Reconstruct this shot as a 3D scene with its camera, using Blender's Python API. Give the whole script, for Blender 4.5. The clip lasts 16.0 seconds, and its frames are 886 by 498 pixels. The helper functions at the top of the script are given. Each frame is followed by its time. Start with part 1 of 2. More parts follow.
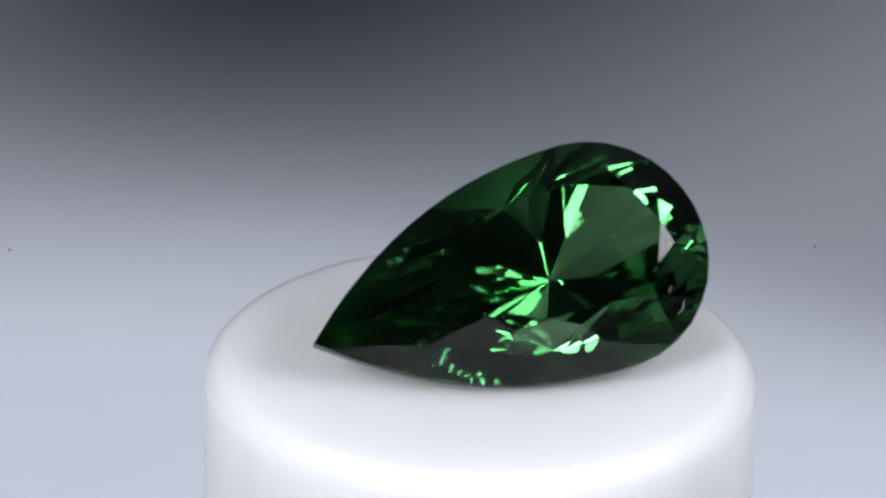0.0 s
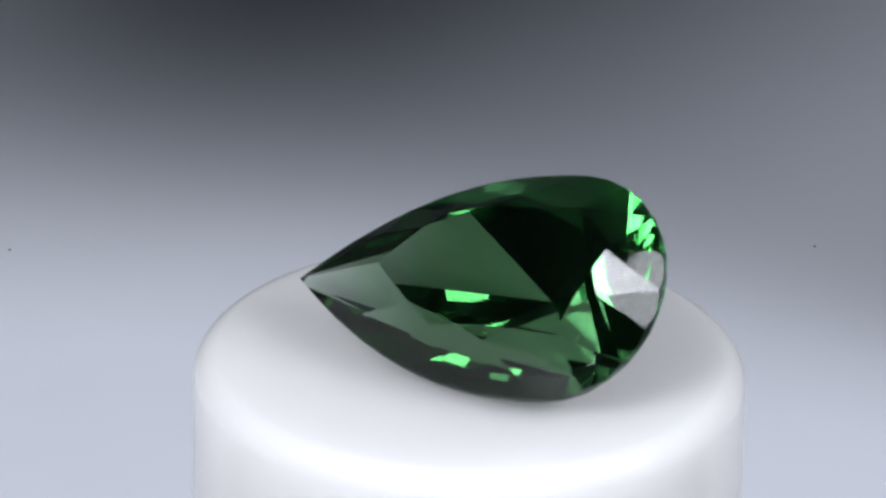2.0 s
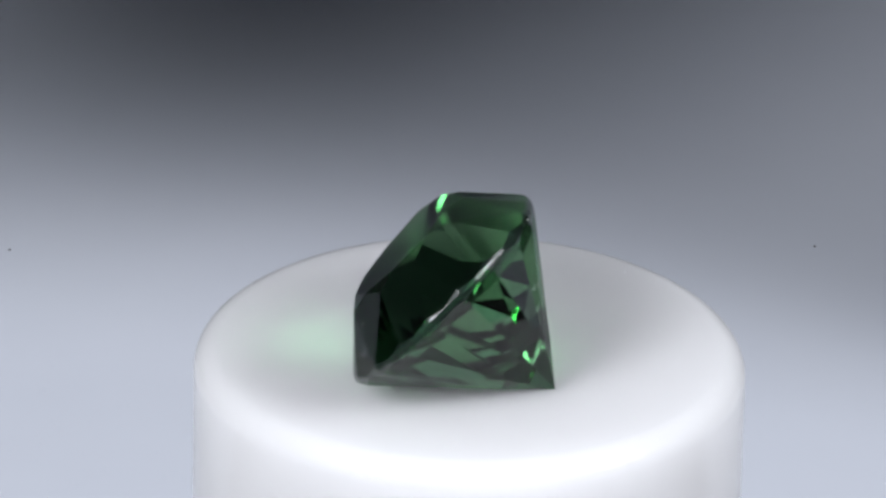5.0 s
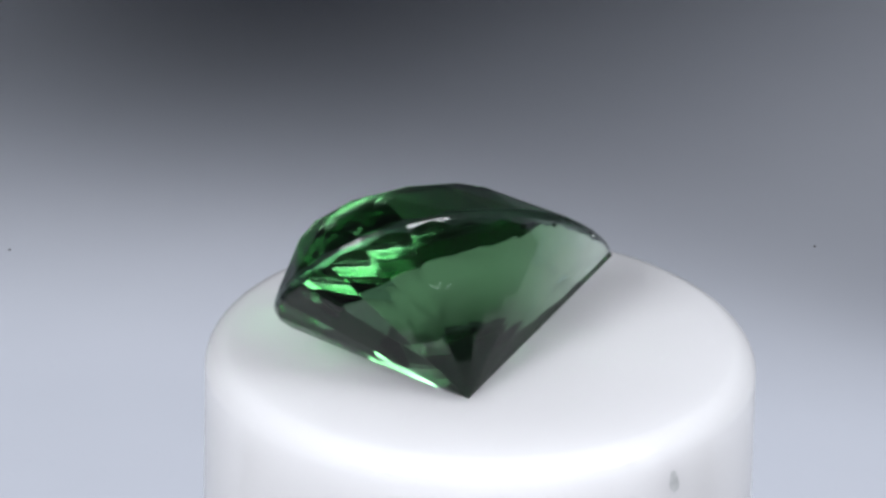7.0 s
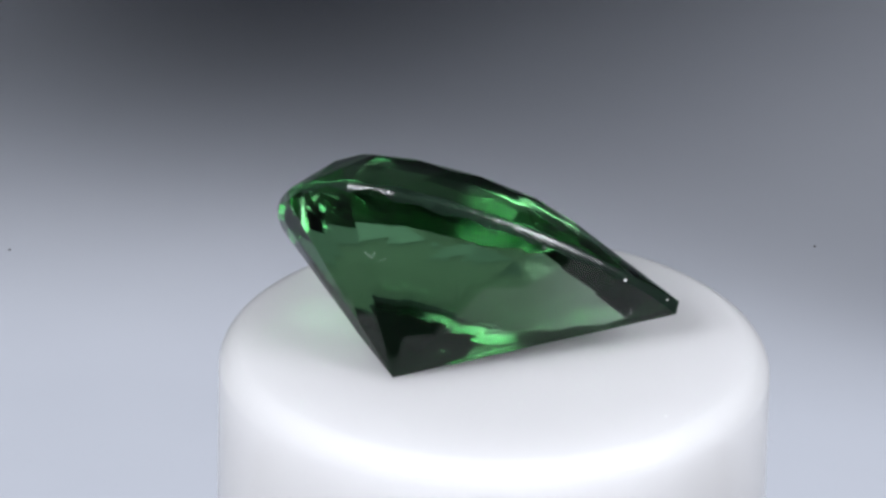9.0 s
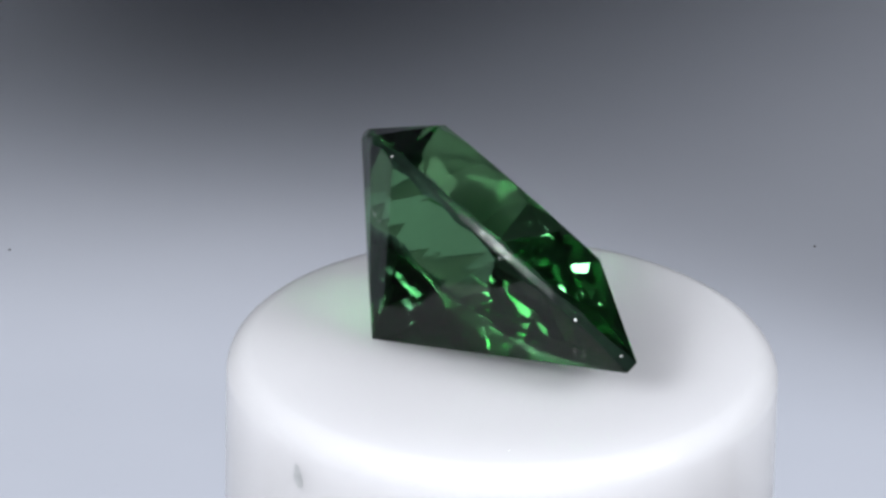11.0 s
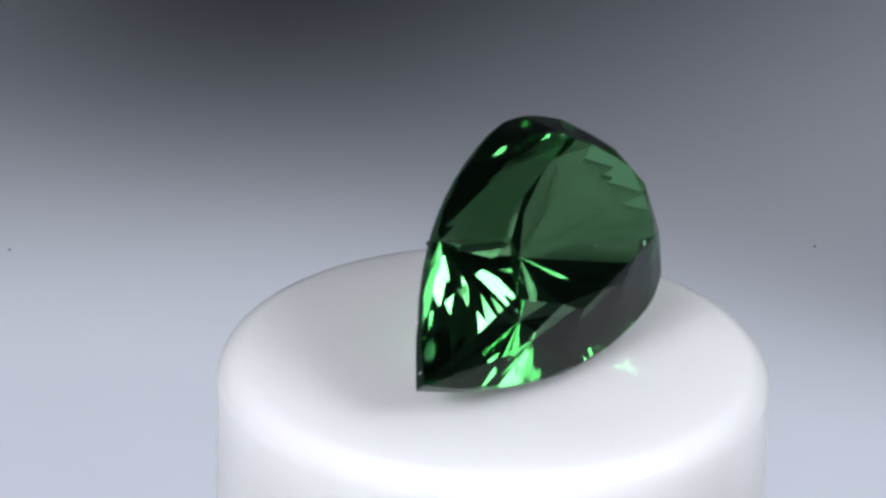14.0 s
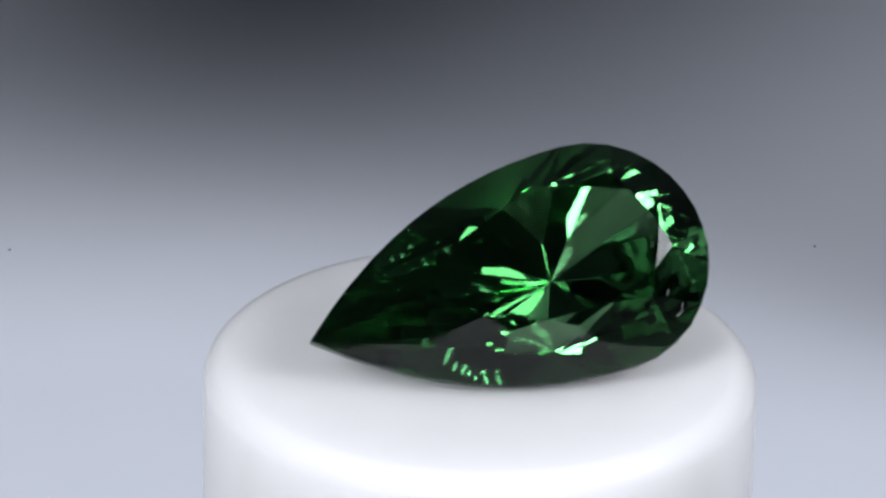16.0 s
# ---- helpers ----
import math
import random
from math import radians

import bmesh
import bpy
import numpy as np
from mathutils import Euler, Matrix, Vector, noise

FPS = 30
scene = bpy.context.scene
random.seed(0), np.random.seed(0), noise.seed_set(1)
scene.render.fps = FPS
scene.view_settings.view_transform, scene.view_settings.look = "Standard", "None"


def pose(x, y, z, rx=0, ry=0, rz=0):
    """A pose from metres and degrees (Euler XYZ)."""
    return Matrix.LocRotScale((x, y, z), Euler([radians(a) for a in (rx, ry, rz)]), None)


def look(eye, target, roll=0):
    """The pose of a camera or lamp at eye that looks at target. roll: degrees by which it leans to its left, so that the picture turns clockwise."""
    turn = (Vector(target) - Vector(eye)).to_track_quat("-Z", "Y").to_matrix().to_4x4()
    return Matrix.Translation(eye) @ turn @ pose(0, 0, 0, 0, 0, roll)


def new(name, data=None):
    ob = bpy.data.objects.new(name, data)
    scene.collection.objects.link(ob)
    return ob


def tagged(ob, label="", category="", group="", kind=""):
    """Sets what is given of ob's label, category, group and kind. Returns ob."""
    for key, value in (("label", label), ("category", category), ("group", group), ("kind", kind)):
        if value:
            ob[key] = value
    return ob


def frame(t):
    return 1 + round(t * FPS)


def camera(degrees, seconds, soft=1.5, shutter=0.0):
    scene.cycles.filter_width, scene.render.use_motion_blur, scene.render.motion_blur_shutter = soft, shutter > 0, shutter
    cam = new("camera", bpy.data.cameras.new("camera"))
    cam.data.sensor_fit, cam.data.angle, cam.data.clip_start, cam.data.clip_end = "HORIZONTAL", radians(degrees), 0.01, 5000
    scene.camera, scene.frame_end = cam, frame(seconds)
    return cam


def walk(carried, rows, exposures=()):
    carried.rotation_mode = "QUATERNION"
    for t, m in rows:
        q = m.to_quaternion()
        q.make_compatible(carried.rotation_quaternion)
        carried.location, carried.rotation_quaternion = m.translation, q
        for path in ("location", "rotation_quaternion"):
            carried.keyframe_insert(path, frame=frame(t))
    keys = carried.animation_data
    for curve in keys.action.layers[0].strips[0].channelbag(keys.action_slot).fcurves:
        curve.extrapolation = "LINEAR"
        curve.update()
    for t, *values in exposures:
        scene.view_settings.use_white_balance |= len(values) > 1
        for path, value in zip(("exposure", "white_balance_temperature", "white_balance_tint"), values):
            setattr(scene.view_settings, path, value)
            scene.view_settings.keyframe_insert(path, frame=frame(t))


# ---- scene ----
cam = camera(5.0, 16.0, soft=2.9)
MM = 0.001
EYE = (-1.2561 * MM, -265.4700 * MM, 129.8593 * MM)
AIM = (-1.2561 * MM, 0.0, 3.1738 * MM)
walk(cam, [(0.0, look(EYE, AIM, 1.0827)), (16.0, look(EYE, AIM, 1.0827))])

# ---- light ----
world = bpy.data.worlds.new("studio_dark")
world.use_nodes = True
world.node_tree.nodes["Background"].inputs[0].default_value = (0.55, 0.6, 0.7, 1)
world.node_tree.nodes["Background"].inputs[1].default_value = 0.03
scene.world = world
scene.view_settings.exposure = 0.0
scene.cycles.glossy_bounces = 10
scene.cycles.transmission_bounces = 14
scene.cycles.max_bounces = 16
scene.cycles.blur_glossy = 0.1


def panel_lamp(name, eye, target, w, h, watts, colour, spread=180):
    data = bpy.data.lights.new(name, "AREA")
    data.shape, data.size, data.size_y = "RECTANGLE", w, h
    data.energy, data.color, data.spread = watts, colour, radians(spread)
    ob = new(name, data)
    ob.matrix_world = look(eye, target)
    return ob


def around(azimuth, height, far):
    """A place far metres from the gem: degrees to the right of the camera's side, and degrees up."""
    a, e = radians(azimuth), radians(height)
    return (far * math.cos(e) * math.sin(a), -far * math.cos(e) * math.cos(a), far * math.sin(e))


# two upright panels in front of the pedestal, one to each side of the camera: a wide diffuser with a bright core before it
RIGHT, LEFT = around(62, 35, 0.24), around(-36, 34, 0.24)
COLD = (0.91, 0.935, 1.0)
panel_lamp("lamp_panel", RIGHT, (0, 0, 0), 0.126, 0.094, 0.42, COLD)
panel_lamp("lamp_core", around(60, 35, 0.238), (0, 0, 0), 0.044, 0.078, 0.15, COLD)
panel_lamp("lamp_panel", LEFT, (0, 0, 0), 0.096, 0.086, 0.53, COLD)
panel_lamp("lamp_core", around(-38, 33, 0.238), (0, 0, 0), 0.044, 0.070, 0.20, COLD)


# ---- materials ----
def material(name, colour, rough=0.5, **more):
    m = bpy.data.materials.new(name)
    m.use_nodes = True
    b = m.node_tree.nodes["Principled BSDF"]
    b.inputs["Base Color"].default_value = (*colour, 1)
    b.inputs["Roughness"].default_value = rough
    for key, value in more.items():
        b.inputs[key.replace("_", " ")].default_value = value
    return m


def grained(m, scale, low, high, bump=0.0, detail=6.0):
    """Mottle the base colour between low and high, with a fine relief."""
    nt = m.node_tree
    b = nt.nodes["Principled BSDF"]
    co = nt.nodes.new("ShaderNodeTexCoord")
    n = nt.nodes.new("ShaderNodeTexNoise")
    n.inputs["Scale"].default_value, n.inputs["Detail"].default_value = scale, detail
    r = nt.nodes.new("ShaderNodeValToRGB")
    r.color_ramp.elements[0].color, r.color_ramp.elements[1].color = (*low, 1), (*high, 1)
    r.color_ramp.elements[0].position, r.color_ramp.elements[1].position = 0.3, 0.7
    nt.links.new(co.outputs["Object"], n.inputs["Vector"])
    nt.links.new(n.outputs["Fac"], r.inputs["Fac"])
    nt.links.new(r.outputs["Color"], b.inputs["Base Color"])
    if bump:
        n2 = nt.nodes.new("ShaderNodeTexNoise")
        n2.inputs["Scale"].default_value, n2.inputs["Detail"].default_value = scale * 12, 3
        u = nt.nodes.new("ShaderNodeBump")
        u.inputs["Strength"].default_value, u.inputs["Distance"].default_value = bump, 0.0002
        nt.links.new(co.outputs["Object"], n2.inputs["Vector"])
        nt.links.new(n2.outputs["Fac"], u.inputs["Height"])
        nt.links.new(u.outputs["Normal"], b.inputs["Normal"])
    return m


def crystal(name, through_colour, inner_colour, pale, rough=0.0, ior=1.64, gloss=0.48):
    """Coloured crystal: it tints the light that passes and that is mirrored inside; its outer gloss is clear.
    Its colour is zoned: it pales towards the tip."""
    m = bpy.data.materials.new(name)
    m.use_nodes = True
    nt = m.node_tree
    nt.nodes.remove(nt.nodes["Principled BSDF"])
    out = nt.nodes["Material Output"]
    fr = nt.nodes.new("ShaderNodeFresnel")
    rf = nt.nodes.new("ShaderNodeBsdfRefraction")
    gl = nt.nodes.new("ShaderNodeBsdfGlossy")
    mix = nt.nodes.new("ShaderNodeMixShader")
    ramp = nt.nodes.new("ShaderNodeValToRGB")
    ramp.color_ramp.elements[0].position, ramp.color_ramp.elements[1].position = 0.7, 0.97
    ramp.color_ramp.elements[0].color, ramp.color_ramp.elements[1].color = (gloss, gloss, gloss * 1.02, 1), (*inner_colour, 1)
    fr.inputs["IOR"].default_value = rf.inputs["IOR"].default_value = ior
    co = nt.nodes.new("ShaderNodeTexCoord")
    xyz = nt.nodes.new("ShaderNodeSeparateXYZ")
    span = nt.nodes.new("ShaderNodeMapRange")
    span.inputs["From Min"].default_value, span.inputs["From Max"].default_value = 0.0036, 0.0076
    zone = nt.nodes.new("ShaderNodeMix")
    zone.data_type = "RGBA"
    zone.inputs["A"].default_value, zone.inputs["B"].default_value = (*through_colour, 1), (*pale, 1)
    nt.links.new(co.outputs["Object"], xyz.inputs[0])
    nt.links.new(xyz.outputs["X"], span.inputs["Value"])
    nt.links.new(span.outputs["Result"], zone.inputs["Factor"])
    nt.links.new(zone.outputs["Result"], rf.inputs["Color"])
    rf.inputs["Roughness"].default_value = gl.inputs["Roughness"].default_value = rough
    nt.links.new(fr.outputs[0], ramp.inputs["Fac"])
    nt.links.new(ramp.outputs["Color"], gl.inputs["Color"])
    nt.links.new(fr.outputs[0], mix.inputs[0])
    nt.links.new(rf.outputs[0], mix.inputs[1])
    nt.links.new(gl.outputs[0], mix.inputs[2])
    nt.links.new(mix.outputs[0], out.inputs["Surface"])
    return m


M_GEM = crystal("green_crystal", (0.352, 0.545, 0.374), (0.455, 0.67, 0.495), (0.86, 0.93, 0.88), 0.022)
M_GIRDLE = grained(material("frosted_girdle", (0.035, 0.08, 0.05), 0.19, IOR=1.64, Transmission_Weight=0.8, Specular_IOR_Level=0.25), 700, (0.008, 0.02, 0.013), (0.05, 0.10, 0.07), 0.10)
M_WHITE = grained(material("white_plastic", (0.8, 0.8, 0.82), 0.10, IOR=1.5, Specular_IOR_Level=0.22, Subsurface_Weight=0.95, Subsurface_Radius=(0.006, 0.006, 0.006), Subsurface_Scale=1.0), 120, (0.66, 0.655, 0.662), (0.69, 0.685, 0.692))
M_PAPER = grained(material("grey_paper", (0.6, 0.6, 0.62), 0.9), 60, (0.635, 0.665, 0.735), (0.675, 0.705, 0.775), 0.03)
M_SMUDGE = grained(material("grey_smudge", (0.45, 0.46, 0.46), 0.6), 3000, (0.47, 0.48, 0.48), (0.60, 0.61, 0.61))
M_WALL = grained(material("wall_paint", (0.2, 0.2, 0.21), 0.7), 8, (0.50, 0.52, 0.56), (0.56, 0.58, 0.62))
M_TABLE = grained(material("black_table", (0.03, 0.03, 0.03), 0.6), 50, (0.025, 0.025, 0.028), (0.04, 0.04, 0.044), 0.05)
M_FLECK = material("white_fleck", (0.9, 0.9, 0.9), 0.3)
M_SPECK = material("dark_dust", (0.10, 0.10, 0.11), 0.8)
M_MARK = material("pale_scratch", (0.5, 0.56, 0.52), 0.4)
M_CHIP = material("chipped_crystal", (0.02, 0.035, 0.025), 0.25)
M_DARK = grained(material("black_board", (0.02, 0.02, 0.022), 0.8), 40, (0.015, 0.015, 0.018), (0.025, 0.025, 0.028))


def mesh_of(name, verts, faces, mats, smooth=False):
    me = bpy.data.meshes.new(name)
    me.from_pydata([tuple(v) for v in verts], [], faces)
    for m in mats:
        me.materials.append(m)
    if smooth:
        for p in me.polygons:
            p.use_smooth = True
    return me


# ---- setting ----
FLOOR = -0.0296
me = mesh_of("ground", [(-0.7, -0.7, FLOOR), (0.7, -0.7, FLOOR), (0.7, 0.7, FLOOR), (-0.7, 0.7, FLOOR)], [(0, 1, 2, 3)], [M_TABLE])
ground = tagged(new("ground", me), "matt black table top under the pedestal", "table top", kind="structure")


def box_wall(name, x0, x1, y0, y1, z0, z1, mat):
    v = [(x, y, z) for z in (z0, z1) for y in (y0, y1) for x in (x0, x1)]
    f = [(0, 2, 3, 1), (4, 5, 7, 6), (0, 1, 5, 4), (2, 6, 7, 3), (0, 4, 6, 2), (1, 3, 7, 5)]
    return tagged(new(name, mesh_of(name, v, f, [mat])), "plain grey studio wall", "wall", kind="structure")


box_wall("wall_north", -0.7, 0.7, 0.7, 0.72, FLOOR, 0.8, M_WALL)
box_wall("wall_south", -0.7, 0.7, -0.72, -0.7, FLOOR, 0.8, M_WALL)
box_wall("wall_east", 0.7, 0.72, -0.72, 0.72, FLOOR, 0.8, M_WALL)
box_wall("wall_west", -0.72, -0.7, -0.72, 0.72, FLOOR, 0.8, M_WALL)
tagged(box_wall("ceiling", -0.72, 0.72, -0.72, 0.72, 0.8, 0.82, M_WALL), "plain grey studio ceiling", "ceiling")

paper = box_wall("backdrop", -0.25, 0.25, 0.022, 0.5, FLOOR + 0.0001, FLOOR + 0.0005, M_PAPER)
tagged(paper, "pale blue-grey paper sheet lying behind the pedestal", "backdrop")

# black cards added out of view, shaped to darken the far end of the paper
def flag(spot, lamp, share, hw, hh, roll):
    """An added, unseen card that shades the spot of the paper from the lamp, held at that share of the way between
    them.
    """
    spot = Vector((*spot, FLOOR))
    ob = box_wall("unseen_shade_card", -hw, hw, -hh, hh, -0.0005, 0.0005, M_DARK)
    ob.matrix_world = look(spot.lerp(Vector(lamp), share), lamp) @ pose(0, 0, 0, 0, 0, roll)
    return tagged(ob, "small black card flag held above the paper", "flag")


flag((0.0040, 0.1324), RIGHT, 0.247, 0.0186, 0.0428, 53.0)
flag((-0.0096, 0.1027), LEFT, 0.2400, 0.0125, 0.0178, 64.3)


# ---- the white pedestal ----
def make_pedestal():
    """A turned white cylinder with a rounded shoulder, open at nothing; its origin is the middle of its top."""
    R, rb, n = 8.055 * MM, 0.78 * MM, 128
    drop, start = 0.06 * MM, 5.2 * MM          # the top bows down a little towards its edge
    prof = [(0.0, 0.0), (2.0 * MM, 0.0), (4.0 * MM, 0.0)]
    for i in range(0, 9):
        u = i / 8
        prof.append((start + u * (R - rb - start), -drop * u * u))
    for i in range(1, 13):
        a = radians(90 * i / 12)
        prof.append((R - rb + rb * math.sin(a), -drop - rb + rb * math.cos(a)))
    for z in (-4, -8, -14, -22):
        prof.append((R + 0.00, z * MM))
    prof += [(R, FLOOR + 0.0005), (R - 0.0005, FLOOR), (0.0, FLOOR)]
    verts, faces = [], []
    rings = []
    for r, z in prof:
        if r == 0:
            rings.append([len(verts)])
            verts.append((0, 0, z))
        else:
            rings.append(list(range(len(verts), len(verts) + n)))
            verts += [(r * math.cos(2 * math.pi * k / n), r * math.sin(2 * math.pi * k / n), z) for k in range(n)]
    for a, b in zip(rings, rings[1:]):
        for k in range(n):
            j = (k + 1) % n
            if len(a) == 1:
                faces.append((a[0], b[k], b[j]))
            elif len(b) == 1:
                faces.append((a[k], b[0], a[j]))
            else:
                faces.append((a[k], b[k], b[j], a[j]))
    return new("pedestal", mesh_of("pedestal", verts, faces, [M_WHITE], smooth=True))


pedestal = tagged(make_pedestal(), "round white glossy plastic pedestal with rounded edge, turning slowly", "pedestal")

def part(name, me, parent, label=""):
    ob = new(name, me)
    ob.parent = parent
    if label:
        tagged(ob, label)
    return ob


def smudge(parent, angle, z, wide, high, lift, seed):
    """An uneven dull patch on the pedestal's side, with thickness, bent round it."""
    rnd = random.Random(seed)
    R, n = 8.055 * MM, 22
    ring = []
    for k in range(n):
        a = 2 * math.pi * k / n
        w = wide * (0.75 + 0.25 * rnd.random()) * (1 - 0.35 * math.sin(a))
        ring.append((w * math.cos(a) + 0.22 * high * math.sin(a) * -0.6, high * math.sin(a) * (0.85 + 0.15 * rnd.random())))
    verts = []
    for out in (lift, -0.00002):
        for u, v in [(0, 0)] + ring:
            t = radians(angle) + u / R
            verts.append(((R + out) * math.cos(t), (R + out) * math.sin(t), z + v))
    faces = [(0, 1 + k, 1 + (k + 1) % n) for k in range(n)]
    faces += [(1 + k, n + 2 + k, n + 2 + (k + 1) % n, 1 + (k + 1) % n) for k in range(n)]
    return part("smudge", mesh_of("smudge", verts, faces, [M_SMUDGE]), parent, "dull grey smudge on the white side")


smudge(pedestal, 112.5, -1.52 * MM, 0.20 * MM, 0.40 * MM, 0.000004, 4)


def crumb(name, size, mat, seed):
    """A tiny uneven grain."""
    rnd = random.Random(seed)
    bm = bmesh.new()
    bmesh.ops.create_icosphere(bm, subdivisions=2, radius=size)
    for v in bm.verts:
        v.co *= 0.75 + 0.5 * rnd.random()
        v.co.z *= 0.5
    me = bpy.data.meshes.new(name)
    bm.to_mesh(me)
    bm.free()
    me.materials.append(mat)
    return me


ob = part("fleck", crumb("fleck", 0.022 * MM, M_FLECK, 1), pedestal, "tiny bright white fleck")
ob.matrix_basis = pose(-6.374 * MM, 2.228 * MM, 0.01 * MM, 0, 0, 20)
# dark specks of camera sensor dust, added as grains on the paper
for k, (x, y, size) in enumerate(((-16.99, 66.84, 0.060), (12.29, 68.42, 0.052))):
    ob = new("dust_speck", crumb("dust_speck", size * MM, M_SPECK, 7 + k))
    ob.matrix_basis = pose(x * MM, y * MM, FLOOR + 0.0005 + size * 0.3 * MM, 0, 0, 40 * k)
    tagged(ob, "tiny dark dust speck lying on the grey paper", "dust speck", "dust on the paper")


# ---- the gemstone ----
LT, HE, HW, PW = 8.6745, 3.3256, 3.4830, 2.2362   # tip, head, half width, curve of the flanks
TOP, LOW, HC, HP = 0.11, -0.17, 1.7129, 4.3665   # the girdle's edges, crown and pavilion heights
TIP_TOP, TIP_LOW = 0.14, -0.27   # the girdle is thickest at the tip
CUL = (1.1424, -0.1428, -HP)


STAR, LOWER = 0.87, 0.72   # how far the stars and the lower girdle facets reach
FLANK, ROUND = (1, 0.81, 0.63, 0.48, 0.33, 0.16), (2, 26, 50, 70, 90)
TABLE = ((5.23, 0), (3.92, 1.17), (2.2, 1.80), (0.3, 1.86), (-1.31, 1.22), (-1.84, 0))


def mirrored(half):
    return half + [(x, -y) for x, y in half[-2:0:-1]]


def pear():
    """The girdle's corners, from the tip round: every second one carries a main facet."""
    return mirrored([(LT * u, HW * (1 - u ** PW)) for u in FLANK]
                    + [(-HE * math.sin(radians(a)), HW * math.cos(radians(a))) for a in ROUND])


def fine_pear():
    """The same outline with the flanks' bow between the corners."""
    us = (1, 0.9, 0.81, 0.72, 0.63, 0.55, 0.48, 0.40, 0.33, 0.24, 0.16, 0.07)
    return mirrored([(LT * u, HW * (1 - u ** PW)) for u in us]
                    + [(-HE * math.sin(radians(a)), HW * math.cos(radians(a))) for a in (2, 14, 26, 38, 50, 60, 70, 80, 90)])


def plane3(a, b, c, inside):
    a, b, c = (Vector(v) for v in (a, b, c))
    n = (b - a).cross(c - a).normalized()
    if n.dot(Vector(inside) - a) > 0:
        n = -n
    return n, n.dot(a)


def facet_planes():
    ring, fine = pear(), fine_pear()
    N = len(ring)
    mid = (1.0, 0.0, -0.5)
    planes = [(Vector((0, 0, 1)), HC, "table")]
    for a, b in zip(fine, fine[1:] + fine[:1]):
        n, d = plane3((*a, 0), (*b, 0), (*a, 1), mid)
        planes.append((n, d, "girdle"))
        for tilt in (-30, -15, 15, 30) if max(a[0], b[0]) < 7.2 else ():   # it bulges a little, but for the flat at the tip
            q = (n * math.cos(radians(tilt)) + Vector((0, 0, math.sin(radians(tilt))))).normalized()
            planes.append((q, q.dot(Vector((*a, 0)) + Vector((0, 0, tilt / 45 * (TOP if tilt > 0 else -LOW)))), "girdle"))
    top, low = TOP, LOW
    mains = list(range(0, N, 2))
    table = mirrored(list(TABLE))
    corner = {k: Vector((*table[k // 2], HC)) for k in mains}

    def up(k):
        return Vector((*ring[k % N], TIP_TOP if k % N == 0 else top))

    def down(k):
        return Vector((*ring[k % N], TIP_LOW if k % N == 0 else low))

    def tangent(k):
        return up(k + 1) - up(k - 1)
    crown, pav = {}, {}
    for k in mains[1:]:
        crown[k] = plane3(up(k), up(k) + tangent(k), corner[k], mid)
        pav[k] = plane3(down(k), down(k) + tangent(k), Vector(CUL), mid)
    # at the tip two facets meet in a ridge above, and two in a keel below
    first, last = 2, N - 2
    tip_up = {first: plane3(corner[0], corner[first], up(0), mid), last: plane3(corner[0], corner[last], up(0), mid)}
    tip_down = {first: plane3(Vector(CUL), down(0), down(1), mid), last: plane3(Vector(CUL), down(0), down(-1), mid)}
    planes += [(*q, "crown") for group in (crown, tip_up) for q in group.values()]
    planes += [(*q, "pavilion") for group in (pav, tip_down) for q in group.values()]

    def ridge(p, q, z):
        """The point at height z where two planes meet."""
        m = np.array([list(p[0]), list(q[0]), [0, 0, 1]])
        return Vector(np.linalg.solve(m, [p[1], q[1], z]))
    for k in mains[1:-1]:
        j = k + 2
        s = ridge(crown[k], crown[j], top + STAR * (HC - top))
        planes.append((*plane3(corner[k], corner[j], s, mid), "crown"))
        planes.append((*plane3(s, up(k), up(k + 1), mid), "crown"))
        planes.append((*plane3(s, up(j), up(k + 1), mid), "crown"))
        s = ridge(pav[k], pav[j], low - LOWER * (HP + low))
        planes.append((*plane3(s, down(k), down(k + 1), mid), "pavilion"))
        planes.append((*plane3(s, down(j), down(k + 1), mid), "pavilion"))
    for k, h in ((first, 1), (last, N - 1)):
        s = ridge(tip_up[k], crown[k], top + 0.45 * (HC - top))
        planes.append((*plane3(s, up(0), up(h), mid), "crown"))
        planes.append((*plane3(s, up(k), up(h), mid), "crown"))
        s = ridge(tip_down[k], pav[k], low - 0.6 * (HP + low))
        planes.append((*plane3(s, down(k), down(h), mid), "pavilion"))
    return planes


def cut_solid(planes):
    """The faces of the convex solid that the planes leave standing."""
    verts, faces, index = [], [], []

    def vert(v):
        for i, w in enumerate(verts):
            if (w - v).length < 0.006:
                return i
        verts.append(v)
        return len(verts) - 1
    for i, (n, d, m) in enumerate(planes):
        u = n.orthogonal().normalized()
        w = n.cross(u)
        c = n * d
        poly = [c + 40 * (u * a + w * b) for a, b in ((-1, -1), (1, -1), (1, 1), (-1, 1))]
        for j, (n2, d2, _) in enumerate(planes):
            if j == i or not poly:
                continue
            out = []
            for a, b in zip(poly, poly[1:] + poly[:1]):
                da, db = n2.dot(a) - d2, n2.dot(b) - d2
                if da <= 1e-6:
                    out.append(a)
                if (da < -1e-6 and db > 1e-6) or (da > 1e-6 and db < -1e-6):
                    out.append(a + (b - a) * (da / (da - db)))
            poly = out
        if len(poly) > 2:
            f = []
            for v in poly:
                q = vert(v)
                if q not in f:
                    f.append(q)
            if len(f) > 2:
                faces.append(f)
                index.append(m)
    return [v * MM for v in verts], faces, index


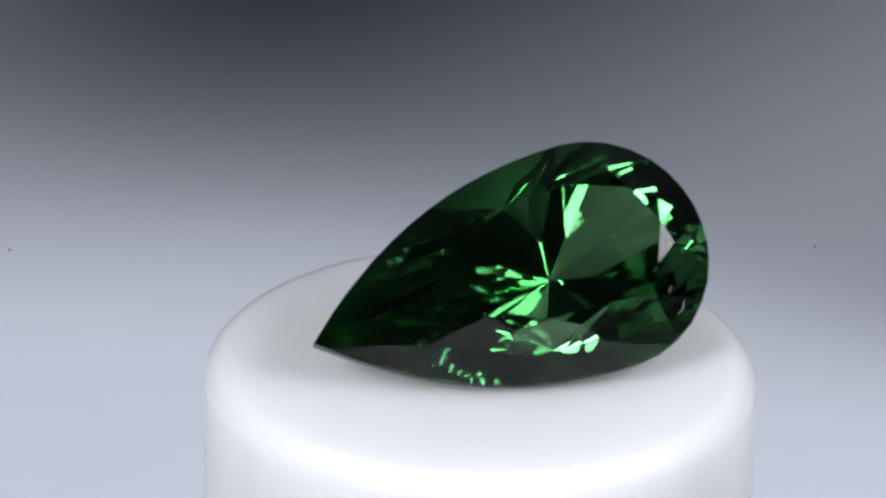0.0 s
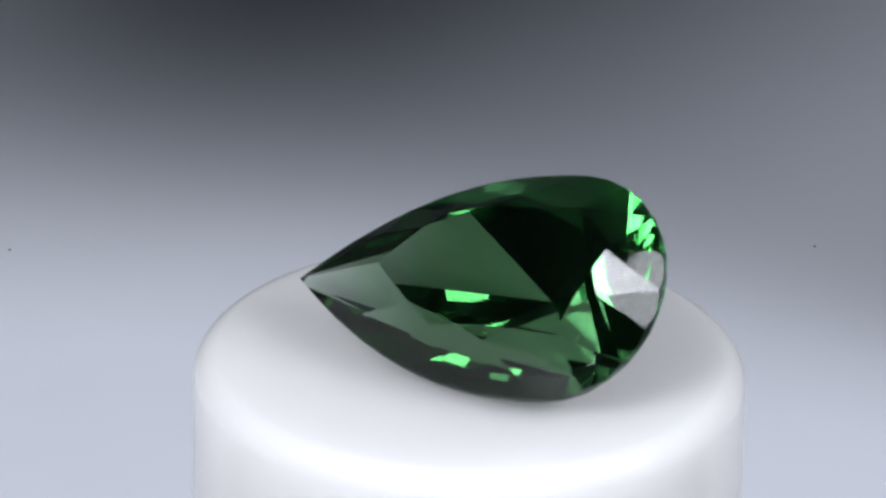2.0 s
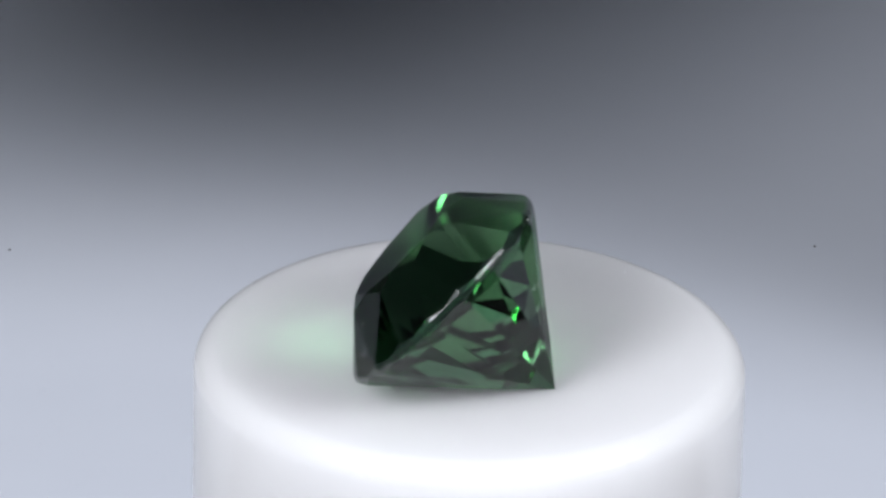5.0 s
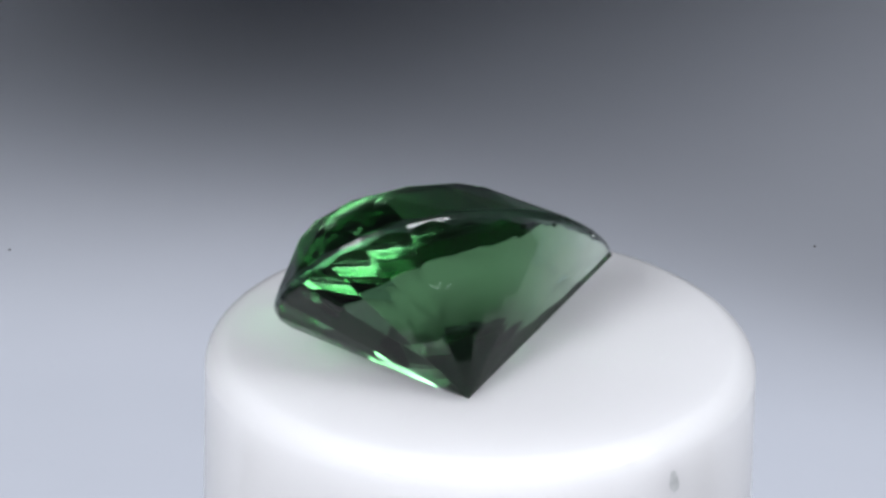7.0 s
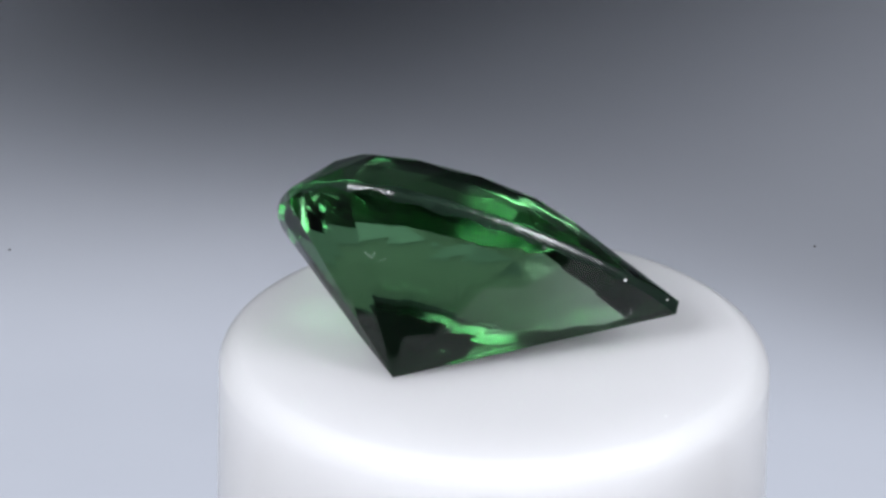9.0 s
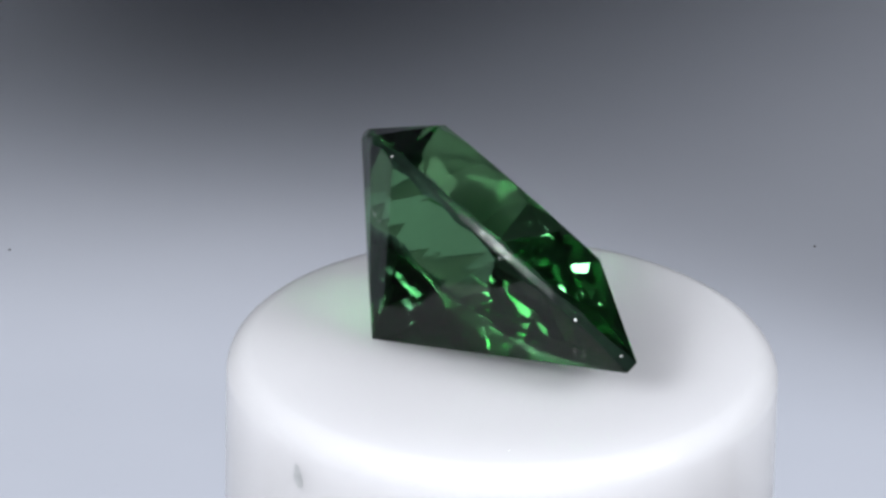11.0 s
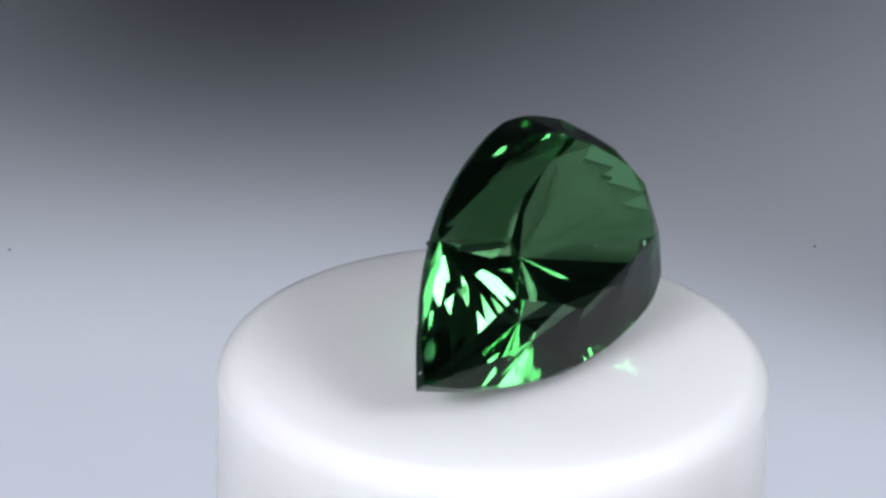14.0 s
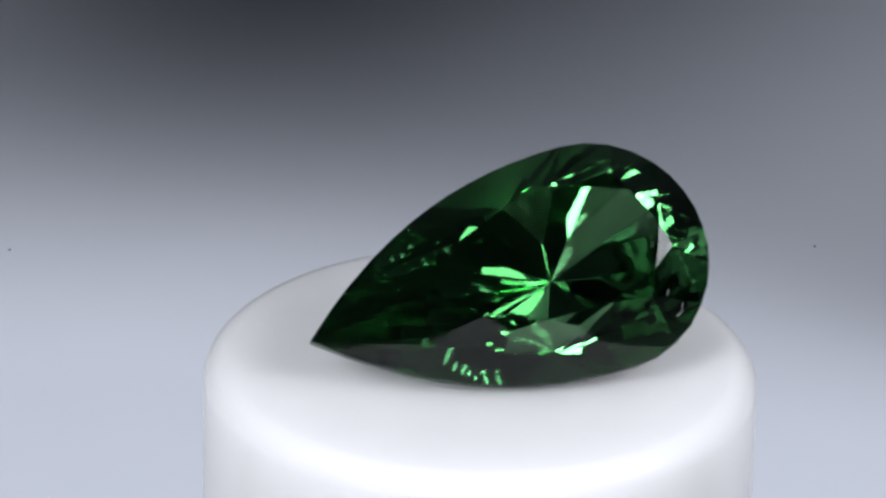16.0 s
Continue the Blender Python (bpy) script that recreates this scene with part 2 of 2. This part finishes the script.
def make_gem():
    """The stone, with its table, crown, girdle and pavilion as parts that close on one another."""
    gem = new("gemstone")
    v, f, zone = cut_solid(facet_planes())
    for name, mat in (("table", M_GEM), ("crown", M_GEM), ("girdle", M_GIRDLE), ("pavilion", M_GEM)):
        own = [face for face, z in zip(f, zone) if z == name]
        used = sorted({k for face in own for k in face})
        at = {k: n for n, k in enumerate(used)}
        part(name, mesh_of(name, [v[k] for k in used], [[at[k] for k in face] for face in own], [mat]), gem,
             "frosted dark green girdle edge" if name == "girdle" else "")
    return gem


gemstone = tagged(make_gem(), "pear-cut deep green transparent gemstone lying tilted on the white pedestal", "gemstone")


def scratch(points, width=0.008):
    """A fine pale scratch along a facet, as a thin raised ribbon."""
    planes = facet_planes()
    pts = [Vector(q) for q in points]
    n = max(planes, key=lambda q: q[0].dot(pts[0]) - q[1])[0]
    verts = []
    for i, q in enumerate(pts):
        along = (pts[min(i + 1, len(pts) - 1)] - pts[max(i - 1, 0)]).normalized()
        side = n.cross(along) * width * (0.5 if i in (0, len(pts) - 1) else 1.0)
        d = max(w[0].dot(q) - w[1] for w in planes)
        q = q - n * d
        verts += [(v * MM) for v in (q - side + n * 0.001, q + n * 0.006, q + side + n * 0.001)]
    faces = []
    for i in range(len(pts) - 1):
        a, b = 3 * i, 3 * i + 3
        faces += [(a, a + 1, b + 1, b), (a + 1, a + 2, b + 2, b + 1)]
    return part("scratch", mesh_of("scratch", verts, faces, [M_MARK]), gemstone, "fine pale surface scratch")


scratch(((-0.57, -2.17, -1.55), (-0.29, -2.13, -1.69), (-0.22, -2.28, -1.53)))
scratch(((-0.06, -2.14, -1.75), (0.12, -2.29, -1.63)))
scratch(((-1.93, 2.18, 0.63), (-1.83, 2.43, 0.5), (-1.61, 2.52, 0.57)))
scratch(((-1.56, 1.81, 1.15), (-1.47, 1.97, 1.12)))
scratch(((7.05, -0.5, -0.72), (7.1, -0.27, -0.86)))
scratch(((7.3, -0.49, -0.58), (7.38, -0.33, -0.66), (7.25, -0.25, -0.79)))

# a chip in the girdle, and grains caught on its edge
for name, spot, size, mat, label in (("chip", (4.47, -2.59, -0.22), 0.11, M_CHIP, "dark chipped nick in the girdle"),
                                     ("grain", (6.99, -1.31, -0.13), 0.045, M_FLECK, "tiny pale grain on the girdle"),
                                     ("grain", (8.32, -0.30, -0.02), 0.03, M_FLECK, "tiny pale grain on the girdle"),
                                     ("grain", (-0.27, -3.45, -0.09), 0.03, M_FLECK, "tiny pale grain on the girdle")):
    ob = part(name, crumb(name, size * MM, mat, 11), gemstone, label)
    ob.matrix_basis = pose(*(c * MM for c in spot), 75, 0, 30)


# ---- what moves ----
SPIN = 22.6254
GEM_POSE = pose(3.1428 * MM, -0.0408 * MM, 3.0550 * MM, -47.0690, 11.6679, 197.7959)
PED_POSE = pose(-0.0872 * MM, -0.4929 * MM, 0.0)


# the turntable runs a little out of true: (seconds, x, y, z) in millimetres
DRIFT = ((0, 0, 0, 0), (4, 0, 0, 0), (6, 0, -0.02, 0), (8, 0, -0.07, 0), (9.5, 0.04, -0.03, 0), (10.5, 0.06, 0, 0), (11.5, 0.03, 0, 0), (13, 0, 0, 0), (16, 0, 0, 0))


def drift(t):
    x, y, z = (np.interp(t, [r[0] for r in DRIFT], [r[k] for r in DRIFT]) for k in (1, 2, 3))
    return pose(x * MM, y * MM, z * MM)


def motions():
    times = [0.5 * k for k in range(33)]
    walk(gemstone, [(t, drift(t) @ pose(0, 0, 0, 0, 0, -SPIN * t) @ GEM_POSE) for t in times])
    walk(pedestal, [(t, drift(t) @ pose(0, 0, 0, 0, 0, -SPIN * t) @ PED_POSE) for t in times])


motions()
